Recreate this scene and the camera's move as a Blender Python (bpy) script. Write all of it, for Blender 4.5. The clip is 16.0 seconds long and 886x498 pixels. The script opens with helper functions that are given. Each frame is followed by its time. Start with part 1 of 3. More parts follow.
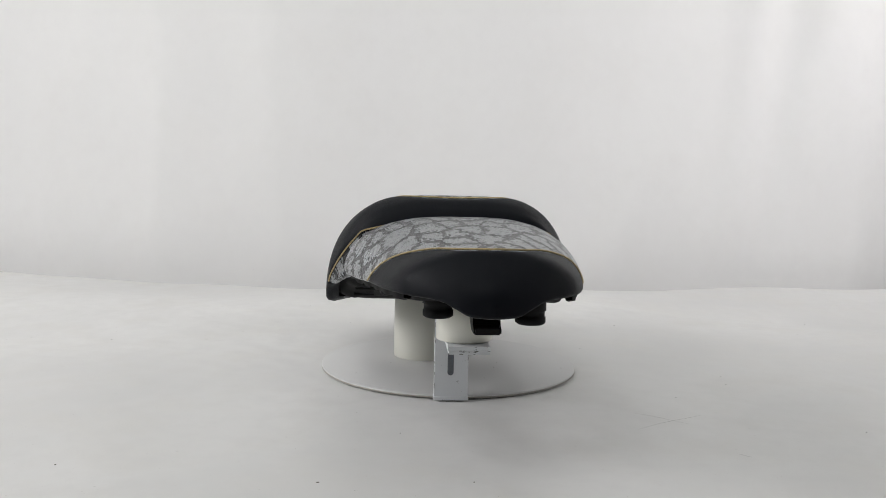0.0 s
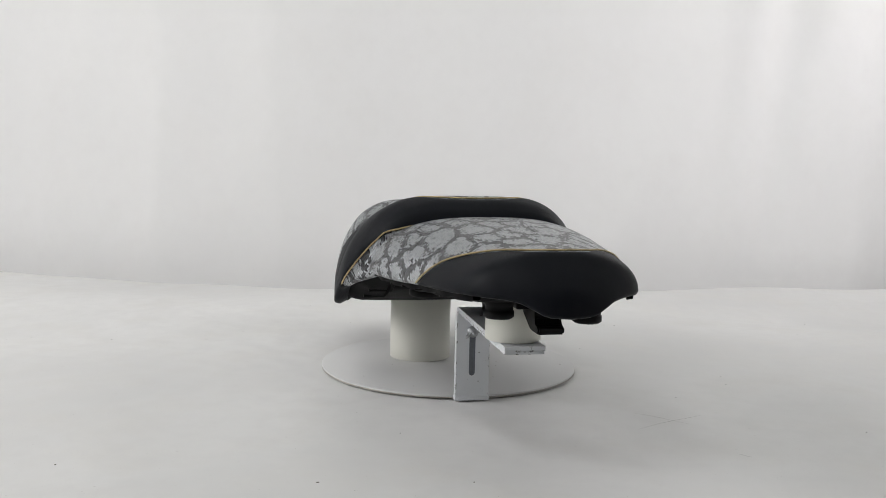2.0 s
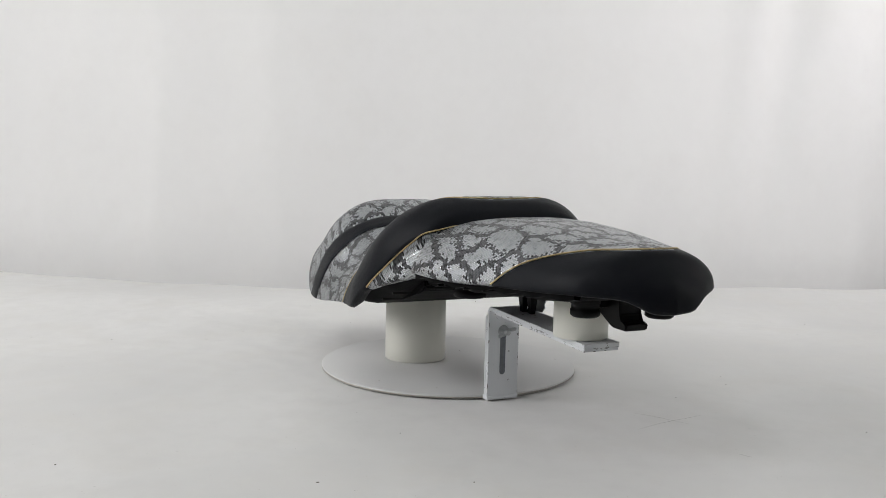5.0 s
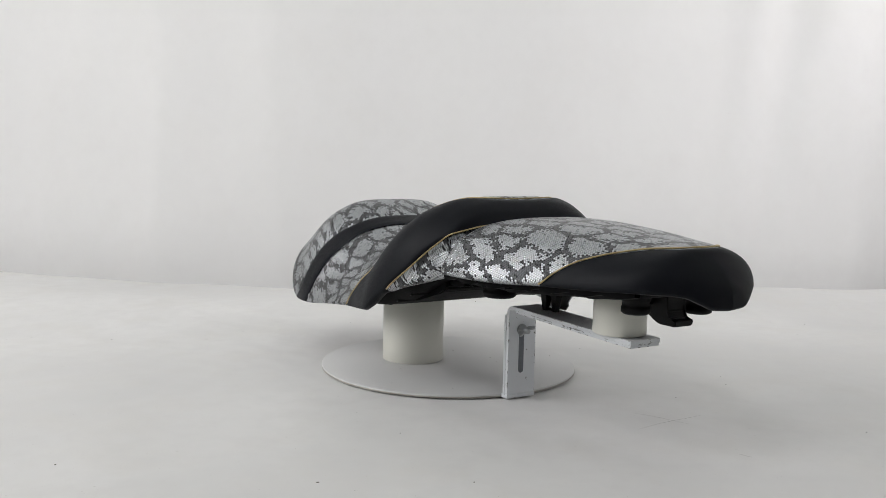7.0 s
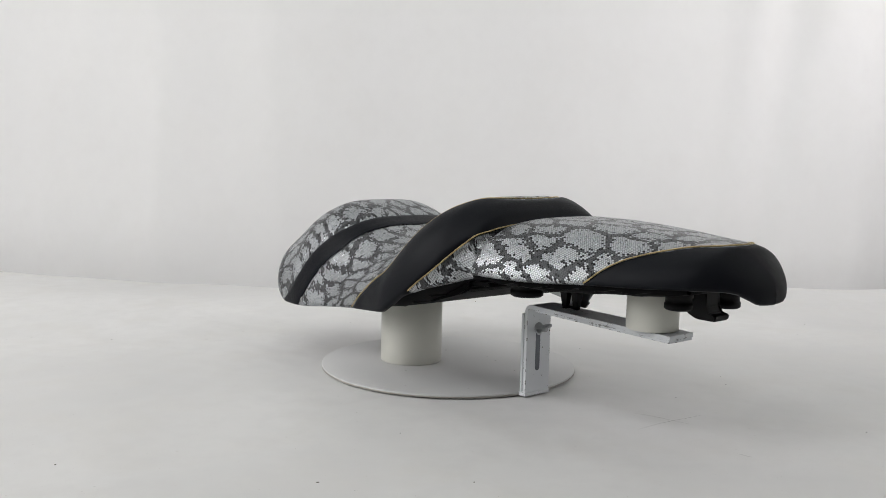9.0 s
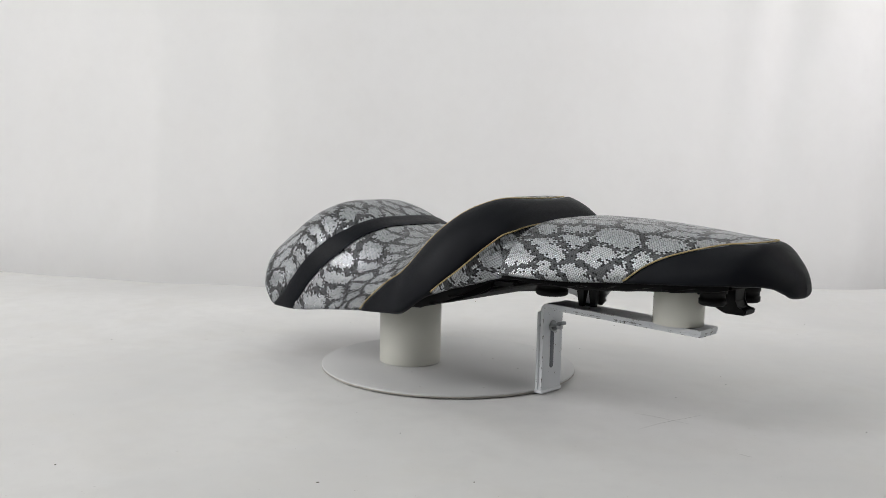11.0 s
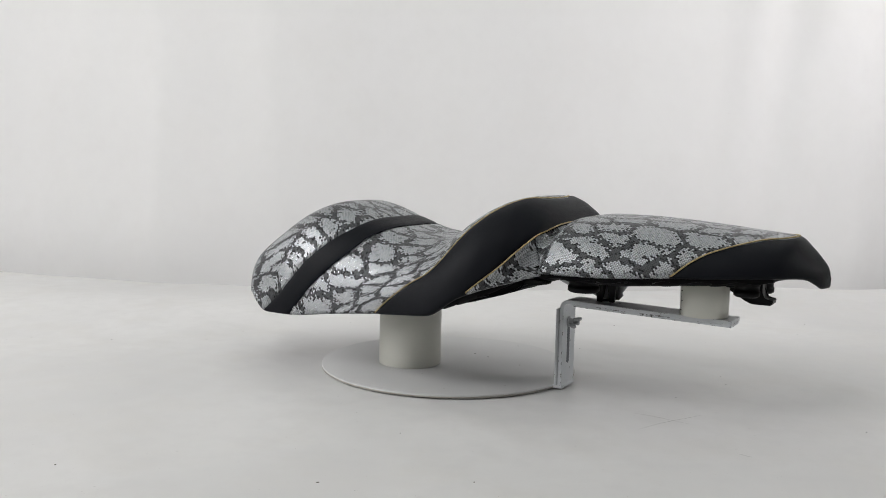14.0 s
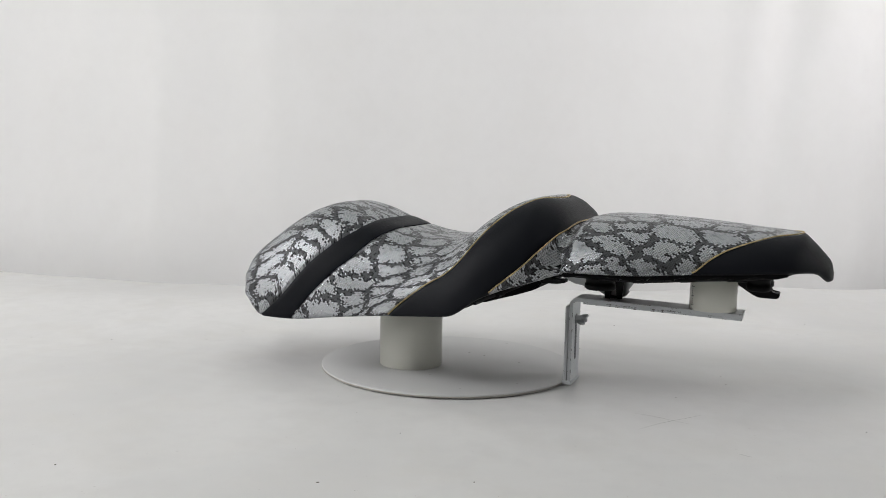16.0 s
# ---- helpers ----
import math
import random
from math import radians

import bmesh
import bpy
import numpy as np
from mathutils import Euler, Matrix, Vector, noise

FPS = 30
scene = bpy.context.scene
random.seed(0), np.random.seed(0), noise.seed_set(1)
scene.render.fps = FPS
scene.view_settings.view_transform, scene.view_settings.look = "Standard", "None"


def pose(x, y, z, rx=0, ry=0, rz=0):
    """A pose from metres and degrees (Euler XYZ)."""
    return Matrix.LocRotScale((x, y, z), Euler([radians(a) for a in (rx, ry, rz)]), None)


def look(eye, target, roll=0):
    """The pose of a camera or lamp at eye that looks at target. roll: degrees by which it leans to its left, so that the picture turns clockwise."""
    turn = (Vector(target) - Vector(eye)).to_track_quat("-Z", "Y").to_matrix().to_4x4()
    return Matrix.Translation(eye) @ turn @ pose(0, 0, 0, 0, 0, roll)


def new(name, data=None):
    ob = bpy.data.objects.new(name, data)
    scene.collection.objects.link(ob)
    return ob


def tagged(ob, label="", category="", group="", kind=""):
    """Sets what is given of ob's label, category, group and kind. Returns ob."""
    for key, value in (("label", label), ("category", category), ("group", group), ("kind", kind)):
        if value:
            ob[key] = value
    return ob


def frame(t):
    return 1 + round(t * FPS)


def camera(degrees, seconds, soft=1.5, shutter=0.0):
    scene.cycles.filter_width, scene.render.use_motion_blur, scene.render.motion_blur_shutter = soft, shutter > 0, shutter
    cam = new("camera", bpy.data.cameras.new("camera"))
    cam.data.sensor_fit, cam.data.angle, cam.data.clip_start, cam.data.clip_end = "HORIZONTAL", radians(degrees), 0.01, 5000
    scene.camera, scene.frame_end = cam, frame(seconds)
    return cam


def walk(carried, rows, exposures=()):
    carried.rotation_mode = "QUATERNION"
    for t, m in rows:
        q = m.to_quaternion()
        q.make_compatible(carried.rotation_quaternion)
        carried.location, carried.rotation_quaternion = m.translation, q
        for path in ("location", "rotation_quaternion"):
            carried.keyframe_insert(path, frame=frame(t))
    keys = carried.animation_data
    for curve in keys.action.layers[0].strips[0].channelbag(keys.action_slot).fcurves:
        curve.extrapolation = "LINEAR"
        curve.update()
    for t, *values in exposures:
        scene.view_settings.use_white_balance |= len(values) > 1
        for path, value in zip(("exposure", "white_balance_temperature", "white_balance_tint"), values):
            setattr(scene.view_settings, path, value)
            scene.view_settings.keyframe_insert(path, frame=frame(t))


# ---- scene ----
# ---- camera: stands still before the turntable ----
cam = camera(53.65, 16.0, soft=0.75)
EYE = Vector((0, -1.0626, 0.2503))
PITCH, YAW = radians(5.943), radians(-0.5105)
AIM = EYE + Vector((math.sin(YAW) * math.cos(PITCH), math.cos(YAW) * math.cos(PITCH), -math.sin(PITCH)))
walk(cam, [(0.0, look(EYE, AIM, 1.273)), (16.0, look(EYE, AIM, 1.273))])

# turntable: even turn, degrees at 0 s and degrees a second
TURN_START, TURN_RATE = -89.76, 3.968
SEAT_YAW = 4.2          # the seat's long axis against the table's zero mark
FLOOR_Z = -0.0052

# ---- world, lamps, exposure ----
world = bpy.data.worlds.new("world")
world.use_nodes = True
world.node_tree.nodes["Background"].inputs[0].default_value = (0.8, 0.85, 0.9, 1)
world.node_tree.nodes["Background"].inputs[1].default_value = 0.05
scene.world = world
scene.view_settings.exposure = 0.0


def area_lamp(name, eye, target, sx, sy, watts, colour, spread=180):
    data = bpy.data.lights.new(name, "AREA")
    data.shape, data.size, data.size_y = "RECTANGLE", sx, sy
    data.energy, data.color, data.spread = watts, colour, radians(spread)
    ob = new(name, data)
    ob.matrix_world = look(eye, target)
    return ob


area_lamp("ceiling_panel_lamp", (0.0, 0.20, 2.30), (0.0, 0.30, 0), 3.6, 3.0, 6.4, (0.945, 1.0, 0.97))
area_lamp("top_strip_lamp", (0.0, 0.52, 1.50), (0.0, 0.42, 0), 1.9, 0.4, 1.4, (0.95, 1.0, 0.985))
# Unseen fill lamp at front left, added to lift the floor at right.
area_lamp("front_fill_lamp", (-0.75, -1.25, 1.85), (0.70, 0.0, 0.0), 0.9, 0.5, 3.0, (0.985, 1.0, 1.0), 110)
area_lamp("softbox_lamp_left", (-2.12, -0.45, 1.00), (0.0, 0.0, 0.02), 1.5, 1.1, 30.5, (1.0, 0.988, 0.992), 150)
area_lamp("softbox_lamp_right", (2.12, 0.25, 1.15), (0.90, 1.00, 0.70), 1.5, 1.1, 8.8, (1.0, 0.975, 0.995), 82)





# ---- materials ----
class Nodes:
    """Small helper to write node trees in lines."""

    def __init__(self, name):
        self.mat = bpy.data.materials.new(name)
        self.mat.use_nodes = True
        self.tree = self.mat.node_tree
        self.bsdf = self.tree.nodes["Principled BSDF"]

    def add(self, kind, **values):
        n = self.tree.nodes.new(kind)
        for key, value in values.items():
            if key == "op":
                n.operation = value
            elif key == "feature":
                n.feature = value
            elif key == "dims":
                n.voronoi_dimensions = value
            elif key == "ndims":
                n.noise_dimensions = value
        return n

    def put(self, socket, value):
        if isinstance(value, (int, float, tuple)):
            socket.default_value = value
        else:
            self.tree.links.new(value, socket)

    def math(self, op, a, b=0.0, c=0.0, clamp=False):
        n = self.add("ShaderNodeMath", op=op)
        n.use_clamp = clamp
        for s, v in zip(n.inputs, (a, b, c)):
            self.put(s, v)
        return n.outputs[0]

    def mix(self, f, a, b):
        n = self.tree.nodes.new("ShaderNodeMix")
        n.data_type = "RGBA"
        self.put(n.inputs[0], f)
        self.put(n.inputs[6], a)
        self.put(n.inputs[7], b)
        return n.outputs[2]

    def noise(self, vec, scale, detail=3.0, rough=0.5):
        n = self.tree.nodes.new("ShaderNodeTexNoise")
        self.put(n.inputs["Vector"], vec)
        n.inputs["Scale"].default_value = scale
        n.inputs["Detail"].default_value = detail
        n.inputs["Roughness"].default_value = rough
        return n.outputs["Fac"], n.outputs["Color"]

    def ramp(self, f, stops):
        n = self.tree.nodes.new("ShaderNodeValToRGB")
        e = n.color_ramp.elements
        while len(e) < len(stops):
            e.new(0.5)
        for el, (pos, val) in zip(e, stops):
            el.position = pos
            el.color = (val, val, val, 1) if isinstance(val, (int, float)) else (*val, 1)
        self.put(n.inputs[0], f)
        return n.outputs[0]

    def bump(self, height, strength, distance, normal=None):
        n = self.tree.nodes.new("ShaderNodeBump")
        n.inputs["Strength"].default_value = strength
        n.inputs["Distance"].default_value = distance
        self.put(n.inputs["Height"], height)
        if normal is not None:
            self.put(n.inputs["Normal"], normal)
        return n.outputs[0]

    def coords(self, which="Object"):
        return self.tree.nodes.new("ShaderNodeTexCoord").outputs[which]

    def vec(self, operation, a, b, c=None):
        node = self.tree.nodes.new("ShaderNodeVectorMath")
        node.operation = operation
        for k, v in enumerate((a, b, c)):
            if v is not None:
                self.put(node.inputs[k], v)
        return node.outputs[0]

    def length(self, a):
        node = self.tree.nodes.new("ShaderNodeVectorMath")
        node.operation = "LENGTH"
        self.put(node.inputs[0], a)
        return node.outputs["Value"]

    def set(self, **values):
        for key, value in values.items():
            self.put(self.bsdf.inputs[key.replace("_", " ")], value)
        return self.mat


def mat_cloth(name, colour, fold, soil, rough=0.62):
    """White studio sheet: faint stains, weave, soft creases."""
    n = Nodes(name)
    p = n.coords()
    big, _ = n.noise(p, 2.2, 4)
    mid, _ = n.noise(p, 9, 5, 0.6)
    fine, _ = n.noise(p, 38, 5)
    speck, _ = n.noise(p, 260, 2)
    tone = n.ramp(big, [(0.40, tuple(c * (1 - 0.09 * soil) for c in colour)), (0.58, colour)])
    tone = n.mix(n.math("MULTIPLY", n.ramp(mid, [(0.47, 0.0), (0.66, 1.0)]), 0.45 * soil), tone, tuple(c * k for c, k in zip(colour, (0.90, 0.885, 0.86))) + (1,))
    tone = n.mix(n.math("MULTIPLY", n.ramp(fine, [(0.45, 0.0), (0.75, 1.0)]), 0.45 * soil), tone, tuple(c * 0.90 for c in colour) + (1,))
    spots = n.ramp(speck, [(0.755, 0.0), (0.785, 1.0)])
    col = n.mix(n.math("MULTIPLY", spots, 0.4 * soil), tone, (0.25, 0.23, 0.2, 1))
    long = n.add("ShaderNodeMapping")
    n.put(long.inputs["Vector"], p)
    long.inputs["Scale"].default_value = (2.5, 6.0, 2.5)
    long.inputs["Rotation"].default_value = (0, 0, 0.25)
    b1 = n.bump(big, 0.25 * fold, 0.05)
    b1 = n.bump(n.noise(long.outputs[0], 1.0, 2, 0.5)[0], 0.14 * fold, 0.02, b1)
    b2 = n.bump(n.noise(p, 900, 2)[0], 0.12, 0.0006, b1)
    return n.set(Base_Color=col, Roughness=rough, Normal=b2, Specular_IOR_Level=0.4)


PITCH_U, PITCH_V = 0.0024, 0.0019


def mat_snake():
    """Embossed snake-print foil vinyl: light blotches in a dark net, made of small scales."""
    n = Nodes("snake_print_vinyl")
    uv = n.coords("UV")
    # staggered six-sided scales, 3 mm long, on a slightly wandering net
    drift = n.vec("MULTIPLY_ADD", n.noise(uv, 45, 1)[1], (0.0035, 0.0035, 0), uv)
    p = n.vec("MULTIPLY", drift, (1 / PITCH_U, 1 / PITCH_V, 0))
    step = (1.0, 1.7320508, 1.0)
    half = (0.5, 0.8660254, 0.5)
    one = n.vec("SUBTRACT", n.vec("MODULO", n.vec("ADD", p, (400.0, 692.82032, 0)), step), half)
    two = n.vec("SUBTRACT", n.vec("MODULO", n.vec("ADD", p, (400.5, 693.686345, 0)), step), half)
    nearer = n.math("LESS_THAN", n.length(two), n.length(one))
    local = n.mix(nearer, one, two)
    middle = n.vec("SUBTRACT", p, local)
    cell = n.vec("MULTIPLY", middle, (PITCH_U, PITCH_V, 0))
    flat = n.vec("ABSOLUTE", local, (0, 0, 0))
    parts = n.tree.nodes.new("ShaderNodeSeparateXYZ")
    n.put(parts.inputs[0], flat)
    slant = n.math("ADD", n.math("MULTIPLY", parts.outputs[0], 0.5), n.math("MULTIPLY", parts.outputs[1], 0.8660254))
    reach = n.math("MAXIMUM", parts.outputs[0], slant)      # 0 at a scale's middle, 0.5 on its edge
    dice = n.tree.nodes.new("ShaderNodeTexWhiteNoise")
    dice.noise_dimensions = "2D"
    n.put(dice.inputs["Vector"], n.vec("FLOOR", n.vec("MULTIPLY_ADD", middle, (2.0, 1.1547005, 0), (1000.5, 1000.5, 0)), (0, 0, 0)))
    # blotches: large cells with wandering outlines, sampled once per scale
    warp = n.tree.nodes.new("ShaderNodeVectorMath")
    warp.operation = "MULTIPLY_ADD"
    n.put(warp.inputs[0], n.noise(cell, 60, 2)[1])
    warp.inputs[1].default_value = (0.013, 0.013, 0)
    n.put(warp.inputs[2], cell)
    squash = n.add("ShaderNodeMapping")
    n.put(squash.inputs["Vector"], warp.outputs[0])
    squash.inputs["Scale"].default_value = (0.76, 1.25, 1)
    blot = n.add("ShaderNodeTexVoronoi", dims="2D", feature="DISTANCE_TO_EDGE")
    n.put(blot.inputs["Vector"], squash.outputs[0])
    blot.inputs["Scale"].default_value = 34
    blot.inputs["Randomness"].default_value = 0.85
    rnd = n.tree.nodes.new("ShaderNodeSeparateColor")
    n.put(rnd.inputs[0], dice.outputs["Color"])
    width, _ = n.noise(cell, 95, 2)
    wander = n.math("MULTIPLY", n.math("SUBTRACT", width, 0.5), 0.20)
    ragged = n.math("ADD", n.math("ADD", blot.outputs["Distance"], wander), n.math("MULTIPLY", n.math("SUBTRACT", rnd.outputs[0], 0.5), 0.06))
    inside = n.math("GREATER_THAN", ragged, 0.100)
    # stray scales: dark ones inside the blotches' border, a few light ones in the net
    fringe = n.math("MULTIPLY", n.math("LESS_THAN", ragged, 0.235), n.math("GREATER_THAN", rnd.outputs[1], 0.83))
    stray = n.math("MULTIPLY", n.math("GREATER_THAN", ragged, 0.03), n.math("LESS_THAN", rnd.outputs[1], 0.13))
    light = n.math("MAXIMUM", n.math("MULTIPLY", inside, n.math("SUBTRACT", 1.0, fringe)), stray)
    rim = n.math("MULTIPLY", n.math("LESS_THAN", n.math("ABSOLUTE", n.math("SUBTRACT", ragged, 0.085)), 0.032), n.math("GREATER_THAN", rnd.outputs[1], 0.55))
    rim = n.math("MAXIMUM", rim, n.math("MULTIPLY", fringe, inside))
    rim = n.math("MULTIPLY", rim, n.math("SUBTRACT", 1.0, stray))
    gaps = n.ramp(reach, [(0.35, 1.0), (0.46, 0.0)])
    silver = n.mix(rnd.outputs[2], (0.42, 0.44, 0.46, 1), (0.49, 0.51, 0.53, 1))
    ink = n.mix(rnd.outputs[2], (0.034, 0.036, 0.039, 1), (0.056, 0.058, 0.062, 1))
    col = n.mix(light, ink, silver)
    col = n.mix(rim, col, (0.012, 0.012, 0.014, 1))
    thread = n.mix(light, (0.095, 0.099, 0.104, 1), (0.05, 0.052, 0.056, 1))
    col = n.mix(n.math("MULTIPLY", n.math("SUBTRACT", 1.0, gaps), 0.75), col, thread)
    pillow = n.ramp(reach, [(0.0, 1.0), (0.30, 0.80), (0.50, 0.0)])
    bump = n.bump(pillow, 0.6, 0.0005)
    rough = n.math("MULTIPLY_ADD", rnd.outputs[2], 0.08, 0.26)
    metal = n.math("MULTIPLY_ADD", light, 0.32, 0.60)
    return n.set(Base_Color=col, Roughness=rough, Metallic=metal, Normal=bump)


def mat_vinyl():
    """Black leather-grain vinyl."""
    n = Nodes("black_grained_vinyl")
    p = n.coords()
    grain = n.add("ShaderNodeTexVoronoi", feature="DISTANCE_TO_EDGE")
    n.put(grain.inputs["Vector"], p)
    grain.inputs["Scale"].default_value = 900
    wear, _ = n.noise(p, 30, 5)
    col = n.mix(wear, (0.0045, 0.0052, 0.0075, 1), (0.0085, 0.0095, 0.0125, 1))
    b = n.bump(n.ramp(grain.outputs["Distance"], [(0.0, 0.0), (0.3, 1.0)]), 0.22, 0.0003)
    b = n.bump(n.noise(p, 22, 3)[0], 0.18, 0.003, b)
    lines = n.add("ShaderNodeMapping")
    n.put(lines.inputs["Vector"], p)
    lines.inputs["Scale"].default_value = (40, 40, 420)
    folds = n.math("MULTIPLY", n.ramp(n.noise(lines.outputs[0], 1.0, 2)[0], [(0.52, 0.0), (0.66, 1.0)]), n.ramp(n.noise(p, 16, 2)[0], [(0.60, 0.0), (0.70, 1.0)]))
    b = n.bump(folds, 0.16, 0.0006, b)
    return n.set(Base_Color=col, Roughness=n.math("MULTIPLY_ADD", wear, 0.12, 0.40), Normal=b, Specular_IOR_Level=0.10)


def mat_plain(name, colour, rough, metal=0.0, vary=0.15, scale=60, bump=0.1, spec=0.5):
    n = Nodes(name)
    p = n.coords()
    f, _ = n.noise(p, scale, 5)
    fine, _ = n.noise(p, scale * 14, 3)
    col = n.mix(f, tuple(c * (1 - vary) for c in colour) + (1,), tuple(min(1, c * (1 + vary)) for c in colour) + (1,))
    return n.set(Base_Color=col, Roughness=n.math("MULTIPLY_ADD", f, 0.15, rough - 0.07), Metallic=metal, Normal=n.bump(fine, bump, 0.0005), Specular_IOR_Level=spec)


def mat_painted_steel():
    """White-painted flat steel, chipped dark at places."""
    n = Nodes("chipped_white_steel")
    p = n.coords()
    chips, _ = n.noise(p, 160, 4, 0.65)
    f, _ = n.noise(p, 35, 4)
    worn = n.tree.nodes.new("ShaderNodeBevel")
    worn.samples = 6
    worn.inputs["Radius"].default_value = 0.0022
    geo = n.tree.nodes.new("ShaderNodeNewGeometry")
    dot = n.tree.nodes.new("ShaderNodeVectorMath")
    dot.operation = "DOT_PRODUCT"
    n.put(dot.inputs[0], worn.outputs[0])
    n.put(dot.inputs[1], geo.outputs["Normal"])
    edge = n.ramp(dot.outputs["Value"], [(0.86, 1.0), (0.985, 0.0)])
    mask = n.ramp(n.math("MULTIPLY_ADD", edge, 0.11, chips), [(0.66, 0.0), (0.70, 1.0)])
    col = n.mix(f, (0.66, 0.68, 0.71, 1), (0.76, 0.78, 0.80, 1))
    col = n.mix(mask, col, (0.07, 0.065, 0.06, 1))
    return n.set(Base_Color=col, Roughness=0.42, Normal=n.bump(chips, 0.15, 0.0006))


def mat_gold():
    """Gold metallic piping with a twisted thread look."""
    n = Nodes("gold_piping")
    uv = n.coords("UV")
    w = n.tree.nodes.new("ShaderNodeTexWave")
    n.put(w.inputs["Vector"], uv)
    w.inputs["Scale"].default_value = 90
    w.inputs["Distortion"].default_value = 1.5
    col = n.mix(w.outputs["Fac"], (0.20, 0.14, 0.05, 1), (0.80, 0.64, 0.34, 1))
    return n.set(Base_Color=col, Metallic=0.8, Roughness=0.36, Normal=n.bump(w.outputs["Fac"], 0.5, 0.0004))


CLOTH_FLOOR = mat_cloth("white_floor_sheet", (0.735, 0.73, 0.72), 2.0, 1.0, 0.44)
CLOTH_BACK = mat_cloth("white_backdrop_cloth", (0.86, 0.855, 0.85), 0.9, 0.3)
SNAKE = mat_snake()
VINYL = mat_vinyl()
GOLD = mat_gold()
PLASTIC = mat_plain("black_plastic", (0.005, 0.005, 0.0055), 0.36, 0, 0.3, 40, 0.15, 0.12)
PAN = mat_plain("matte_black_plastic", (0.0045, 0.0045, 0.005), 0.55, 0, 0.4, 50, 0.3, 0.05)
RUBBER = mat_plain("black_rubber", (0.006, 0.006, 0.0065), 0.5, 0, 0.3, 60, 0.15, 0.12)
PVC = mat_plain("ivory_pvc", (0.77, 0.765, 0.695), 0.38, 0, 0.03, 30, 0.05)
DISC = mat_plain("white_acrylic", (0.58, 0.58, 0.575), 0.36, 0, 0.03, 12, 0.04)
RIM = mat_plain("worn_disc_rim", (0.38, 0.36, 0.32), 0.5, 0, 0.45, 60, 0.2)
STEEL = mat_painted_steel()
ZINC = mat_plain("zinc_steel", (0.42, 0.43, 0.44), 0.36, 0.9, 0.25, 90, 0.15)
SLOTDARK = mat_plain("bare_slot_steel", (0.16, 0.17, 0.19), 0.5, 0.6, 0.4, 200, 0.3)
INK = mat_plain("black_marker_ink", (0.02, 0.02, 0.02), 0.6, 0, 0.2, 60, 0.05)
CREASE = mat_plain("scuff_grey", (0.45, 0.44, 0.43), 0.8, 0, 0.2, 80, 0.1)
DIRT = mat_plain("dark_lint", (0.08, 0.07, 0.06), 0.9, 0, 0.4, 200, 0.2)
# Dark tone for the unseen south wall; keeps bright reflections off the seat.
DARKWALL = mat_plain("dark_unseen_wall", (0.13, 0.13, 0.13), 0.8, 0, 0.06, 3, 0.1)
PLASTER = mat_plain("white_plaster", (0.80, 0.80, 0.78), 0.8, 0, 0.03, 3, 0.1)


# ---- mesh helpers ----
def finish(name, bm, material, parent=None, label="", smooth=True, flip=False):
    if flip:
        bmesh.ops.recalc_face_normals(bm, faces=bm.faces)
    data = bpy.data.meshes.new(name)
    bm.to_mesh(data)
    bm.free()
    data.materials.append(material)
    for poly in data.polygons:
        poly.use_smooth = smooth
    ob = new(name, data)
    if parent is not None:
        ob.parent = parent
    if label:
        tagged(ob, label)
    return ob


def part(name, bm, material, parent, label="", smooth=True):
    return finish(name, bm, material, parent, label, smooth, True)


def box_bm(x0, x1, y0, y1, z0, z1, bevel=0.0, segments=2):
    bm = bmesh.new()
    bmesh.ops.create_cube(bm, size=1)
    for v in bm.verts:
        v.co = Vector(((x0 + x1) / 2 + v.co.x * (x1 - x0), (y0 + y1) / 2 + v.co.y * (y1 - y0), (z0 + z1) / 2 + v.co.z * (z1 - z0)))
    if bevel:
        bmesh.ops.bevel(bm, geom=bm.edges[:], offset=bevel, segments=segments, affect="EDGES", profile=0.5)
    return bm


def lathe_bm(profile, segments=48, at=(0, 0, 0)):
    """Turn (radius, height) pairs round the z axis."""
    bm = bmesh.new()
    rings = []
    for r, z in profile:
        rings.append([bm.verts.new((at[0] + r * math.cos(2 * math.pi * i / segments), at[1] + r * math.sin(2 * math.pi * i / segments), at[2] + z)) for i in range(segments)])
    for a, b in zip(rings, rings[1:]):
        for i in range(segments):
            j = (i + 1) % segments
            bm.faces.new((a[i], a[j], b[j], b[i]))
    return bm


def grid_bm(points, uvs=None, closed=False):
    """A quad sheet from rows of points, with uv in metres if given."""
    bm = bmesh.new()
    layer = bm.loops.layers.uv.new("UVMap") if uvs is not None else None
    rows = [[bm.verts.new(p) for p in row] for row in points]
    for i in range(len(rows) - 1):
        n = len(rows[i])
        for j in range(n if closed else n - 1):
            k = (j + 1) % n
            face = bm.faces.new((rows[i][j], rows[i][k], rows[i + 1][k], rows[i + 1][j]))
            if layer:
                for loop, (a, b) in zip(face.loops, ((i, j), (i, k), (i + 1, k), (i + 1, j))):
                    loop[layer].uv = uvs[a][b]
    return bm


def tube_bm(path, radius, sides=8):
    """A round cord along a path; uv runs along it."""
    pts = [Vector(p) for p in path]
    rows, uvs, run = [], [], 0.0
    for i, p in enumerate(pts):
        a, b = pts[max(0, i - 1)], pts[min(len(pts) - 1, i + 1)]
        run += (p - pts[i - 1]).length if i else 0
        t = (b - a).normalized()
        side = t.cross(Vector((0.13, 0.21, 0.97))).normalized()
        up = side.cross(t)
        rows.append([p + radius * (math.cos(2 * math.pi * k / sides) * side + math.sin(2 * math.pi * k / sides) * up) for k in range(sides)])
        uvs.append([(run * 10, k / sides) for k in range(sides)])
    bm = grid_bm(rows, uvs, closed=True)
    return bm


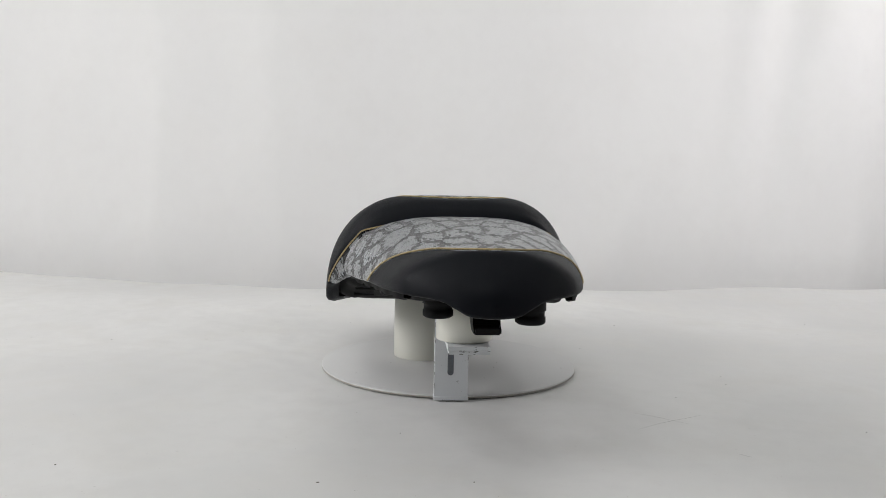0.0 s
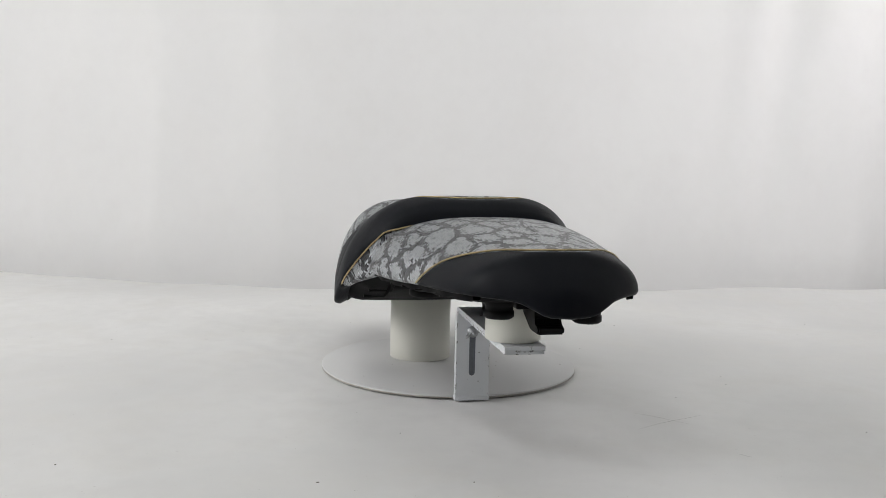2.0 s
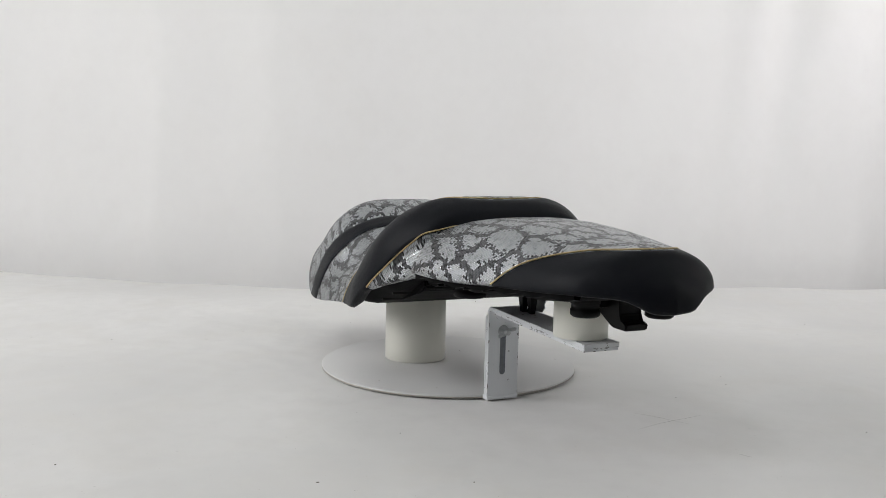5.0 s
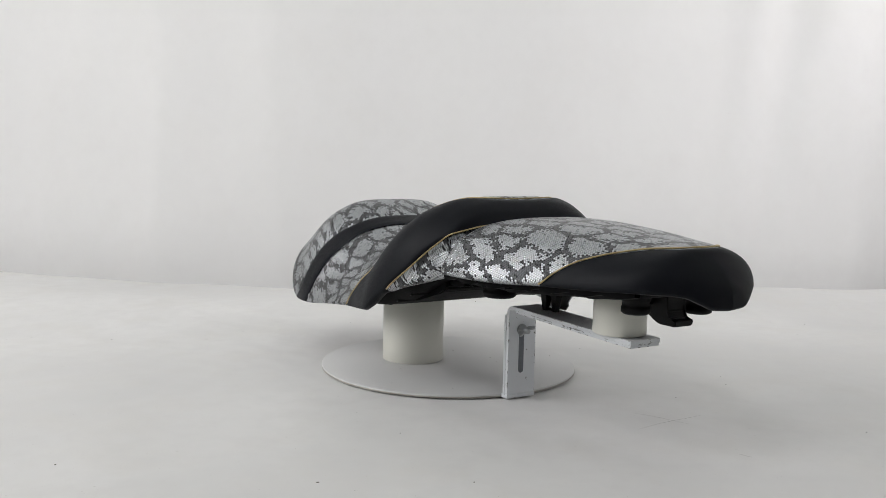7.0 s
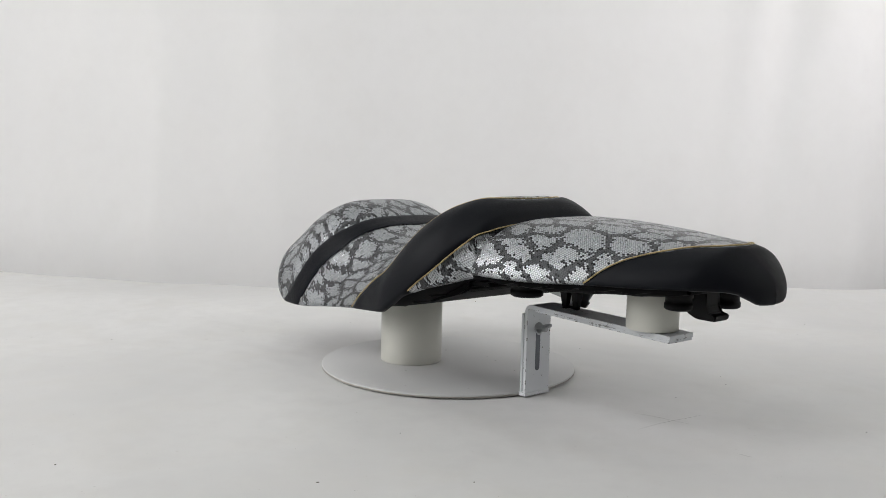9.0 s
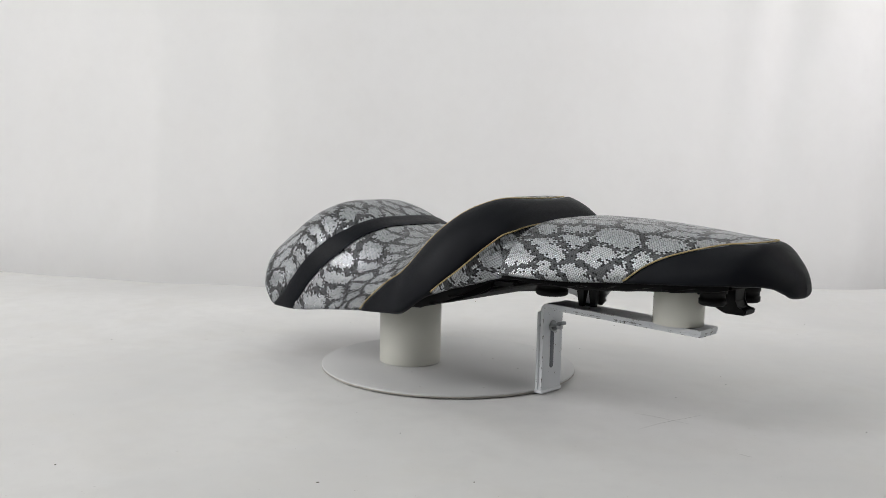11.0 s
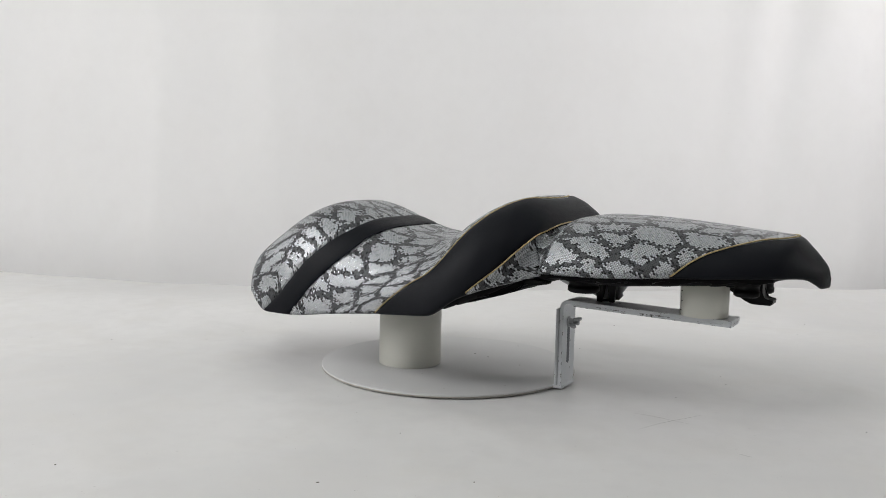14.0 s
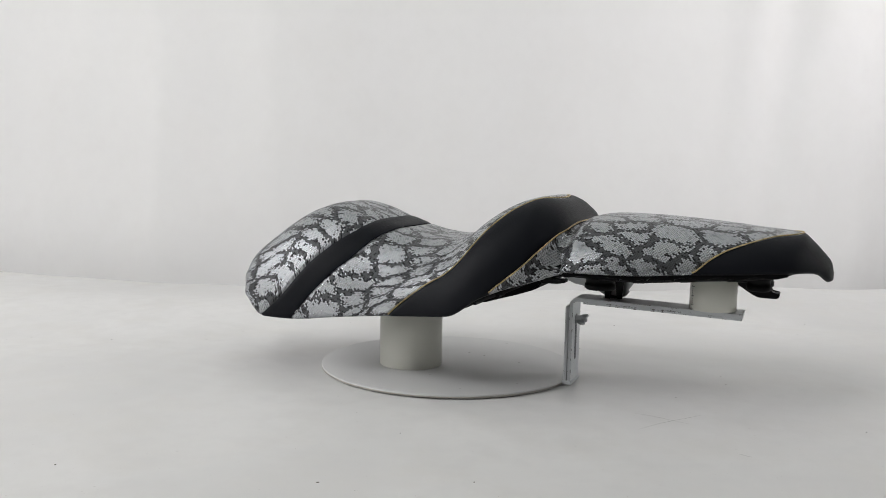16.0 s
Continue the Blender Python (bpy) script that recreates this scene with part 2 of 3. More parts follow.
def extrude_outline(points, depth, place):
    """A plate from a 2D outline; place(a, b, c) gives the point in space."""
    bm = bmesh.new()
    near = [bm.verts.new(place(a, b, 0)) for a, b in points]
    far = [bm.verts.new(place(a, b, depth)) for a, b in points]
    bm.faces.new(near)
    bm.faces.new(far[::-1])
    for i in range(len(points)):
        j = (i + 1) % len(points)
        bm.faces.new((near[j], near[i], far[i], far[j]))
    return bm


def curve(xs, ys):
    """A smooth curve through keys that never overshoots."""
    xs, ys = np.array(xs, float), np.array(ys, float)
    d = np.diff(ys) / np.diff(xs)
    inner = [2 * a * b / (a + b) if a * b > 0 else 0.0 for a, b in zip(d[:-1], d[1:])]
    m = np.array([d[0], *inner, d[-1]])

    def value(x):
        x = min(max(x, xs[0]), xs[-1])
        i = min(max(int(np.searchsorted(xs, x)) - 1, 0), len(xs) - 2)
        h = xs[i + 1] - xs[i]
        t = (x - xs[i]) / h
        return float(ys[i] * (1 + 2 * t) * (1 - t) ** 2 + h * m[i] * t * (1 - t) ** 2 + ys[i + 1] * t * t * (3 - 2 * t) + h * m[i + 1] * t * t * (t - 1))

    return value


# ---- the setting ----
def floor_height(x, y):
    away = min(1.0, max(0.0, (math.hypot(x, y) - 0.19) / 0.25))
    return FLOOR_Z + away * (0.011 * noise.noise((x * 1.5, y * 3.6, 2.0)) + 0.0042 * noise.noise((x * 4, y * 7, 5.0)))


def build_setting():
    backline = curve([-2.2, -1.6, -0.95, -0.747, -0.5, -0.252, 0.0, 0.284, 0.58, 0.92, 1.5, 2.2],
                     [1.10, 0.94, 0.760, 0.706, 0.656, 0.634, 0.640, 0.659, 0.712, 0.783, 0.92, 1.10])
    # sheet over the table, softly rumpled, dropping over the rounded back edge
    xs = np.linspace(-2.2, 2.2, 221)
    rows = []
    for j in range(200):
        s = j / 199
        rows.append([(x, -2.6 + (backline(x) + 2.6) * s, floor_height(x, -2.6 + (backline(x) + 2.6) * s)) for x in xs])
    for a in (30, 60, 90):
        rows.append([(x, backline(x) + 0.008 * math.sin(radians(a)), floor_height(x, backline(x)) - 0.008 * (1 - math.cos(radians(a)))) for x in xs])
    rows.append([(x, backline(x) + 0.012, -0.68) for x in xs])
    tagged(finish("floor", grid_bm(rows), CLOTH_FLOOR), "soft white sheet spread over the studio table, faintly soiled", "floor", kind="structure")
    # upright creases of the hanging cloth: place, lean, width, depth
    creases = ((-.86, .03, .07, .010), (-.66, .02, .05, .009), (-.36, -.06, .06, .008), (.30, .55, .05, .006), (.60, .10, .045, .012), (.72, .16, .05, .010), (.92, -.05, .07, .012))
    # cloth hanging behind the table in soft upright folds
    xs = np.linspace(-2.2, 2.2, 261)
    rows = []
    for j in range(60):
        z = -0.69 + 3.09 * j / 59
        row = []
        for x in xs:
            fold = (0.014 + 0.060 * min(1.0, abs(x)) ** 2) * noise.noise((x * 3.2, z * 0.5, 1.0)) + 0.010 * noise.noise((x * 7.5, z * 0.6, 8.0))
            for at, lean, wide, deep in creases:
                fold -= 1.4 * deep * math.exp(-((x - at - lean * z) / wide) ** 2)
            row.append((x, backline(x) + 0.13 + fold + 0.08 * z, z))
        rows.append(row)
    tagged(finish("backdrop", grid_bm(rows), CLOTH_BACK), "white cloth backdrop hanging in soft upright folds", "backdrop", kind="structure")
    tagged(finish("ground", box_bm(-2.3, 2.3, -2.7, 1.7, -0.8, -0.70), PLASTER, smooth=False, flip=True), "pale studio ground below the table", "ground", kind="structure")
    # Unseen shell added round the set; its white faces bounce the lamps' light.
    for name, b in (("wall_south", (-2.3, 2.3, -2.7, -2.6, -0.7, 2.4)), ("wall_north", (-2.3, 2.3, 1.6, 1.7, -0.7, 2.4)),
                    ("wall_west", (-2.3, -2.2, -2.6, 1.6, -0.7, 2.4)), ("wall_east", (2.2, 2.3, -2.6, 1.6, -0.7, 2.4)),
                    ("ceiling", (-2.3, 2.3, -2.7, 1.7, 2.403, 2.5))):
        # The south wall's colour stands in for the dimness of the room behind.
        dim = name == "wall_south"
        tagged(finish(name, box_bm(*b), DARKWALL if dim else PLASTER, smooth=False, flip=True), "unseen wall behind the camera, coloured dark to stand in for a dim room" if dim else "unseen plain white plaster surface, added to close the set and bounce light", "ceiling" if name == "ceiling" else "wall", kind="structure")


build_setting()

# ---- seat shape: u runs along the seat to its nose, p from the crown (0) to the lower edge (1) ----
crown = curve([-.2815, -.272, -.25, -.223, -.198, -.173, -.149, -.125, -.102, -.079, -.055, -.017, .012, .040, .056, .075, .095, .115, .132, .148, .160, .168, .172, .182, .206, .237, .268, .298, .327, .356, .384, .396, .408, .418, .4264, .4285],
              [.094, .1025, .1145, .1355, .1575, .1755, .188, .1945, .1905, .1825, .174, .1635, .160, .162, .170, .1855, .1985, .2075, .2108, .2060, .1965, .186, .1845, .1900, .1930, .1930, .1918, .1900, .1877, .1850, .1828, .1813, .1715, .161, .150, .142])
hem = curve([-.2815, -.25, -.216, -.205, -.19, -.15, -.087, -.02, .03, .055, .09, .115, .15, .165, .175, .232, .3, .354, .39, .405, .414, .421, .4255, .4285],
            [.090, .088, .082, .071, .062, .063, .0706, .078, .0832, .0865, .1085, .1185, .1295, .137, .139, .139, .1425, .1450, .1468, .1468, .1455, .1405, .1358, .1345])
girth = curve([-.2815, -.279, -.268, -.25, -.232, -.216, -.205, -.185, -.15, -.1, -.05, 0, .04, .065, .1, .13, .146, .156, .167, .2, .25, .3, .3565, .388, .398, .406, .414, .421, .4265, .4285],
              [.0001, .018, .036, .061, .086, .1065, .1095, .1115, .1155, .116, .115, .121, .130, .1345, .1315, .122, .1145, .1115, .1145, .1150, .1065, .0945, .081, .069, .0605, .051, .040, .0285, .015, .0001])
midline = curve([-.3, -.06, .12, .3, .43], [-.0125, -.0120, -.009, 0, .001])
square_v = curve([-.3, -.1, 0, .1, .16, .2, .3, .38, .43], [4.8, 3.5, 3.2, 3.8, 3.7, 3.1, 2.9, 2.2, 1.5])
square_w = curve([-.3, 0, .1, .16, .2, .3, .36, .40, .43], [2.2, 2, 2.0, 1.9, 1.6, 1.55, 1.8, 2.1, 1.8])


def on_seat(u, p):
    a = abs(p) * math.pi / 2
    v = girth(u) * math.sin(a) ** (2 / square_v(u))
    w = hem(u) + (crown(u) - hem(u)) * max(0.0, math.cos(a)) ** (2 / square_w(u))
    x = u if u > -.1 else -.1 + (u + .1) * .98
    return Vector((x, midline(u) + math.copysign(v, p), w))


def seat_normal(u, p):
    du = on_seat(u + 1e-3, p) - on_seat(u - 1e-3, p)
    q = min(max(p, -0.98), 0.98)
    dp = on_seat(u, q + 0.01) - on_seat(u, q - 0.01)
    n = du.cross(dp)
    return n.normalized() if n.length > 1e-9 else Vector((0, 0, 1))


# seams: where each one runs, from the crown down to the hem
tail_end = curve([0, 1], [-.2814, -.2814])
stripe_rear = curve([0, .15, .3, .45, .6, .74, .89, 1], [-.066, -.069, -.076, -.089, -.1105, -.137, -.165, -.192])
stripe_front = curve([0, .1, .25, .4, .58, .75, .89, 1], [-.039, -.042, -.048, -.058, -.0725, -.098, -.125, -.147])
hump_rear = curve([0, .08, .2, .32, .45, .55, .65, .72, .87, 1], [.1425, .1385, .123, .104, .0835, .068, .045, .028, .001, -.020])
hump_front = curve([0, .3, .53, .62, .71, .78, .86, .91, 1], [.1718, .1685, .1622, .1575, .1500, .1425, .1325, .1230, .100])
crease = curve([0, .2, .4, .6, .82, .97, 1], [.1738, .1732, .1715, .1695, .1660, .1640, .1635])
nose_seam = curve([0, .1, .22, .35, .45, .55, .65, .8, 1], [.3970, .3955, .3895, .3690, .355, .340, .325, .310, .297])
nose_end = curve([0, 1], [.4285, .4285])


def panel_bm(rear, front, nu=36, npp=84, proud=0.0, groove=0.0016, dip=0.003, rear_cut=None, front_cut=None, rear_depth=None):
    """One upholstery panel between two seams: grooved along them and tucked under at the hem."""
    rows, uvs = [], []
    ps = [math.copysign(abs(t) ** 0.9, t) for t in np.linspace(-1, 1, npp)]
    for i in range(nu):
        s = 0.5 - 0.5 * math.cos(math.pi * i / (nu - 1))
        row, uvrow, arc, last = [], [], 0.0, None
        for p in ps:
            a, b = rear(abs(p)), front(abs(p))
            u = a + (b - a) * s
            gap = max(0.0, min(u - a, b - u))
            q = on_seat(u, p)
            cuts = ((rear_cut or (groove, dip)) + (u - a,), (front_cut or (groove, dip)) + (b - u,))
            share = min(1.0, (b - a) / 0.016)
            shares = (rear_depth(abs(p)) if rear_depth else share, share)
            out = proud * min(1.0, gap / 0.008) ** 0.5 - max(deep * k * math.exp(-(near / wide) ** 2) for (deep, wide, near), k in zip(cuts, shares))
            q = q + seat_normal(u, p) * out
            arc += math.hypot(q.y - last.y, q.z - last.z) if last else 0
            last = q
            row.append(q)
            uvrow.append([u, arc])
        mid = arc / 2
        uvrow = [(a, b - mid) for a, b in uvrow]
        # hem turned in under the pad
        left, right = row[0], row[-1]
        tuck = lambda q, k: Vector((q.x * (0.75 + 0.25 * k) if abs(q.x) > 0.2 else q.x, q.y * k, q.z))
        row = [tuck(left, 0.90) + Vector((0, 0, 0.002)), tuck(left, 0.96) - Vector((0, 0, 0.003)), tuck(left, 0.992) - Vector((0, 0, 0.0018))] + row + \
              [tuck(right, 0.992) - Vector((0, 0, 0.0018)), tuck(right, 0.96) - Vector((0, 0, 0.003)), tuck(right, 0.90) + Vector((0, 0, 0.002))]
        uvrow = [(uvrow[0][0], uvrow[0][1] - d) for d in (0.012, 0.006, 0.002)] + uvrow + [(uvrow[-1][0], uvrow[-1][1] + d) for d in (0.002, 0.006, 0.012)]
        rows.append(row)
        uvs.append(uvrow)
    return grid_bm(rows, uvs)


def seam_cord(seam, lift=0.0004, radius=0.0008):
    path = []
    for p in np.linspace(-1, 1, 170):
        u = seam(abs(p))
        path.append(on_seat(u, p) + seat_normal(u, p) * lift)
    return tube_bm(path, radius)


def build_seat():
    seat = new("motorcycle_seat")
    tagged(seat, "long motorcycle seat, silver snake print and black vinyl, gold piping", "seat")
    part("tail_panel", panel_bm(tail_end, stripe_rear, 40), SNAKE, seat, "silver-grey snake-print vinyl panel")
    part("stripe", panel_bm(stripe_rear, stripe_front, 16, groove=0.0006, proud=0.0004), VINYL, seat, "black vinyl stripe")
    part("middle_panel", panel_bm(stripe_front, hump_rear, 44), SNAKE, seat, "silver-grey snake-print vinyl panel")
    part("hump_band", panel_bm(hump_rear, hump_front, 36, proud=0.0015), VINYL, seat, "broad black vinyl band over the hump")
    part("step_panel", panel_bm(hump_front, crease, 20, groove=0.0012, proud=-0.004, front_cut=(0.013, 0.009)), SNAKE, seat, "snake-print vinyl strip below the hump")
    part("front_panel", panel_bm(crease, nose_seam, 48, groove=0.001, rear_cut=(0.013, 0.006), rear_depth=lambda p: min(1.0, (crease(p) - hump_front(p)) / 0.016)), SNAKE, seat, "silver-grey snake-print vinyl panel")
    part("nose_panel", panel_bm(nose_seam, nose_end, 36, groove=0.001), VINYL, seat, "smooth black vinyl nose")
    for seam in (hump_rear, hump_front, nose_seam):
        part("piping", seam_cord(seam), GOLD, seat, "thin gold piping")
    build_underside(seat)
    return seat


def build_underside(seat):
    # base pan: shallow ribbed tray inside the hem
    rows = []
    us = np.linspace(-.255, .412, 90)
    belly = curve([-.255, -.2, -.1, -.0376, .02, .05, .092, .129, .153, .18, .21, .235, .305, .35, .412],
                  [.087, .078, .0745, .0772, .0815, .0865, .1010, .1180, .128, .127, .1255, .1250, .1295, .133, .146])
    for i, u in enumerate(us):
        row = []
        g, h, c = girth(u) * 0.93 - 0.004, hem(u), midline(u)
        rib = 0.0022 if i % 6 < 2 and u > 0.05 else 0.0
        for t in np.linspace(-1, 1, 29):
            w = h + 0.006 + (belly(u) - h - 0.006 - rib * (abs(t) > 0.8)) * (1 - abs(t) ** 12)
            row.append(Vector((u, c + g * t, w)))
        rows.append(row)
    part("base_pan", grid_bm(rows), PAN, seat, "black moulded plastic base pan")
    # moulded ribs across the pan
    for u in (.075, .100):
        g, c = girth(u) * 0.78, midline(u)
        for side in (-1, 1):
            y0, y1 = sorted((c + side * g, c + side * g * 0.45))
            part("rib", box_bm(u - .0022, u + .0022, y0, y1, belly(u) - .0004, belly(u) + .010, .0006, 1), PLASTIC, seat, smooth=False)
    # raised edge of the pan that shows as a dark band under the front cushion, with small webs along it
    for side in (-1, 1):
        rim_rows = []
        for u in np.linspace(.172, .385, 44):
            outer, c, h = girth(u) * .955, midline(u), hem(u)
            drop = .0065 + .0012 * math.sin(u * 190)
            rim_rows.append([(u, c + side * outer, h + .004), (u, c + side * (outer - .001), h - drop), (u, c + side * (outer - .006), h - drop - .0008), (u, c + side * (outer - .010), h + .004)])
        part("pan_rim", grid_bm(rim_rows), PAN, seat, "black moulded rim of the base pan")
        for u in (.226, .252, .278, .304, .330):
            y0, y1 = sorted((midline(u) + side * girth(u) * .93, midline(u) + side * girth(u) * .62))
            part("web", box_bm(u - .0016, u + .0016, y0, y1, hem(u) - .0085, hem(u) + .006, .0005, 1), PLASTIC, seat, smooth=False)
    # pod under the saddle's rear end, with a rounded nose and a tongue on either side
    pod_side = [(.030, .0830), (.080, .0945), (.118, .1062), (.134, .1118), (.141, .1165), (.142, .1225), (.136, .1275), (.060, .1200), (.030, .1070)]
    pod = extrude_outline(pod_side, .166, lambda a, b, c: (a, -.092 + c, b))
    bmesh.ops.bevel(pod, geom=pod.edges[:], offset=.0022, segments=2, affect="EDGES")
    part("pod", pod, PAN, seat, "black moulded pod of the base pan", smooth=False)
    for v in (-.088, .056):
        tongue = extrude_outline([(.138, .1255), (.152, .1240), (.166, .1250), (.167, .1215), (.158, .1198), (.138, .1195)], .014, lambda a, b, c: (a, v + c, b))
        bmesh.ops.bevel(tongue, geom=tongue.edges[:], offset=.0009, segments=2, affect="EDGES")
        part("tongue", tongue, PLASTIC, seat, "short black locating tongue", smooth=False)
    # rubber feet: two small ones under the nose, two wide ones amidships
    for u, v, r, z0, z1 in ((.357, -.037, .0125, .1215, .142), (.357, .039, .0125, .1165, .142), (.200, -.068, .0165, .1150, .134), (.200, .066, .0165, .1150, .134)):
        prof = [(0, z0), (r - .002, z0), (r, z0 + .0015), (r, z0 + .006), (r * .93, z0 + .0065), (r * .93, z0 + .011), (r * 1.02, z0 + .0115), (r * 1.02, z1), (0, z1)]
        part("rubber_foot", lathe_bm(prof, 28, (u, v, 0)), RUBBER, seat, "round black rubber buffer")
    # locking hook on its block
    outline = [(.330, .142), (.330, .1235), (.339, .1215), (.347, .1145), (.356, .1102), (.376, .1102), (.3775, .1165), (.373, .1150), (.3685, .1165), (.3655, .1225), (.366, .142)]
    hook = extrude_outline(outline, .0225, lambda a, b, c: (a, -.0095 + c, b))
    bmesh.ops.bevel(hook, geom=hook.edges[:], offset=.0012, segments=2, affect="EDGES")
    part("hook", hook, PLASTIC, seat, "black plastic locking hook", smooth=False)
    part("hook_block", box_bm(.318, .350, -.020, .024, .1265, .142, .0015), PLASTIC, seat, smooth=False)
    # catch: two tapered legs joined by a bar just over the arm
    for u, v in ((.1955, -.0055), (.2085, -.0030)):
        leg = box_bm(u - .0050, u + .0050, v - .0042, v + .0042, .0962, .136, .0008)
        for q in leg.verts:
            k = 0.55 + 1.0 * (q.co.z - .0962) / .040
            q.co.x, q.co.y = u + (q.co.x - u) * k, v + (q.co.y - v) * k
        part("catch_leg", leg, PLASTIC, seat, "tapered black catch leg", smooth=False)
    part("catch_bar", box_bm(.194, .210, -.0055, -.0028, .0968, .0995, .0005), PLASTIC, seat, smooth=False)
    tab = [(.146, .136), (.142, .1135), (.154, .1085), (.178, .1045), (.191, .0975), (.213, .0978), (.218, .1035), (.2165, .106), (.224, .1155), (.228, .136)]
    part("metal_tab", extrude_outline(tab, .0015, lambda a, b, c: (a, .0055 + c, b)), ZINC, seat, "bare metal tab", smooth=False)


SEAT = build_seat()


# ---- the stand ----
def build_turntable():
    table = new("turntable")
    tagged(table, "round white display turntable with a bolted steel bracket", "turntable")
    part("disc", lathe_bm([(0, 0), (.1540, 0), (.1545, -.0004), (.1545, -.0032), (0, -.0032)], 128), DISC, table, "thin white disc")
    part("rim", lathe_bm([(.1546, -.0018), (.1548, -.0020), (.1548, -.0031), (.1546, -.0033)], 128), RIM, table, "worn brownish disc edge")
    part("hub", lathe_bm([(0, -.0032), (.13, -.0032), (.13, FLOOR_Z), (0, FLOOR_Z)], 48), PLASTIC, table)
    # a few dark specks on the disc's face
    rng = random.Random(4)
    for k in range(9):
        a, r = rng.uniform(0, 6.28), rng.uniform(.05, .145)
        speck = lathe_bm([(0, .0003), (.0006, .0002), (.0008, -.0001)], 7, (r * math.cos(a), r * math.sin(a), 0))
        for q in speck.verts:
            q.co.x += (q.co.x - r * math.cos(a)) * 1.2
        part("speck", speck, CREASE, table)
    # back plate of the bracket, fixed on the disc
    part("back_plate", box_bm(.1525, .1560, -.0268, .0085, -.004, .0865, .0008), STEEL, table, "white painted steel plate")
    # bent front plate and arm in one strip
    v0, v1 = -.0268, .0088
    inner, outer = [], []
    inner += [(.1572, -.003), (.1572, .088)]
    outer += [(.1612, -.003), (.1612, .084)]
    for k in range(1, 7):
        a = math.radians(90 * k / 6)
        inner.append((.1662 - .009 * math.cos(a), .088 + .009 * math.sin(a)))
        outer.append((.1662 - .005 * math.cos(a), .088 + .005 * math.sin(a)))
    inner.append((.3425, .0935))
    outer.append((.3425, .0895))
    strip = extrude_outline(inner + outer[::-1], v1 - v0, lambda a, b, c: (a, v0 + c, b))
    part("arm", strip, STEEL, table, "bent white steel arm, chipped", smooth=False)
    part("arm_plate", extrude_outline([(.172, .0928), (.3418, .0891), (.3418, .0866), (.172, .0905)], .0345, lambda a, b, c: (a, -.0262 + c, b)), STEEL, table, smooth=False)
    part("foot", box_bm(.1515, .1622, -.0274, .0093, -.0034, .0006, .0004), STEEL, table, "bent foot of the bracket")
    # long slot with bare metal in it
    zc, half, r = .047, .0205, .0032
    pts = [(r * math.cos(a), half + r * math.sin(a)) for a in np.linspace(0, math.pi, 10)] + [(r * math.cos(a), -half + r * math.sin(a)) for a in np.linspace(math.pi, 2 * math.pi, 10)]
    part("slot", extrude_outline(pts, .0012, lambda a, b, c: (.1604 + c, -.0098 + a, zc + b)), SLOTDARK, table, "dark bare slot", smooth=False)
    bolt = lathe_bm([(0, 0), (.0028, 0), (.0028, .013), (.002, .0138), (0, .0138)], 18)
    bmesh.ops.rotate(bolt, verts=bolt.verts, cent=(0, 0, 0), matrix=Matrix.Rotation(math.pi / 2, 3, "Y"))
    bmesh.ops.translate(bolt, verts=bolt.verts, vec=(.1600, -.0098, .0700))
    part("bolt", bolt, ZINC, table)
    nut = lathe_bm([(0, 0), (.0062, 0), (.0062, .001), (.0045, .0014), (.0038, .006), (0, .006)], 18)
    bmesh.ops.rotate(nut, verts=nut.verts, cent=(0, 0, 0), matrix=Matrix.Rotation(math.pi / 2, 3, "Y"))
    bmesh.ops.translate(nut, verts=nut.verts, vec=(.1613, -.0098, .0700))
    nut_ob = part("wing_nut", nut, ZINC, table, "zinc wing nut")
    wing = [(0, 0), (.003, -.002), (.007, .001), (.0105, .0055), (.011, .009), (.009, .0105), (.0065, .009), (.003, .004)]
    for s, lean in ((1, 0.35), (-1, 0.35)):
        w = extrude_outline(wing, .0022, lambda a, b, c: (.1635 + b * 0.95, -.0098 + s * a * 0.9, .0700 + s * a * lean - .0011 + c))
        part("wing", w, ZINC, nut_ob, smooth=False)
    return table


def pipe_bm(radius, wall, z0, z1):
    return lathe_bm([(radius - wall, z0), (radius - .0006, z0), (radius, z0 + .0006), (radius, z1 - .0006), (radius - .0006, z1), (radius - wall, z1), (radius - wall, z0)], 72)


def build_pipes():
    big = new("large_pipe")
    tagged(big, "short ivory PVC pipe standing on the turntable disc", "pipe")
    part("tube", pipe_bm(.0377, .003, .0002, .0772), PVC, big)
    small = new("small_pipe")
    tagged(small, "small ivory PVC pipe with marker ticks on the arm", "pipe")
    part("tube", pipe_bm(.0245, .0025, -.0172, .0190), PVC, small)
    # marker scale drawn on the small pipe: an upright line with short ticks
    def ink(a0, a1, z0, z1):
        rows = [[(.0247 * math.cos(radians(a)), .0247 * math.sin(radians(a)), z) for a in np.linspace(a0, a1, 6)] for z in (z0, z1)]
        bm = grid_bm(rows)
        bmesh.ops.solidify(bm, geom=bm.faces[:], thickness=.0002)
        part("ink_mark", bm, INK, small, "black marker line", smooth=False)

    ink(-145.2, -144, -.0165, .0185)
    for z in (-.012, -.002, .008, .0165):
        ink(-151, -137, z, z + .0006)
    return big, small


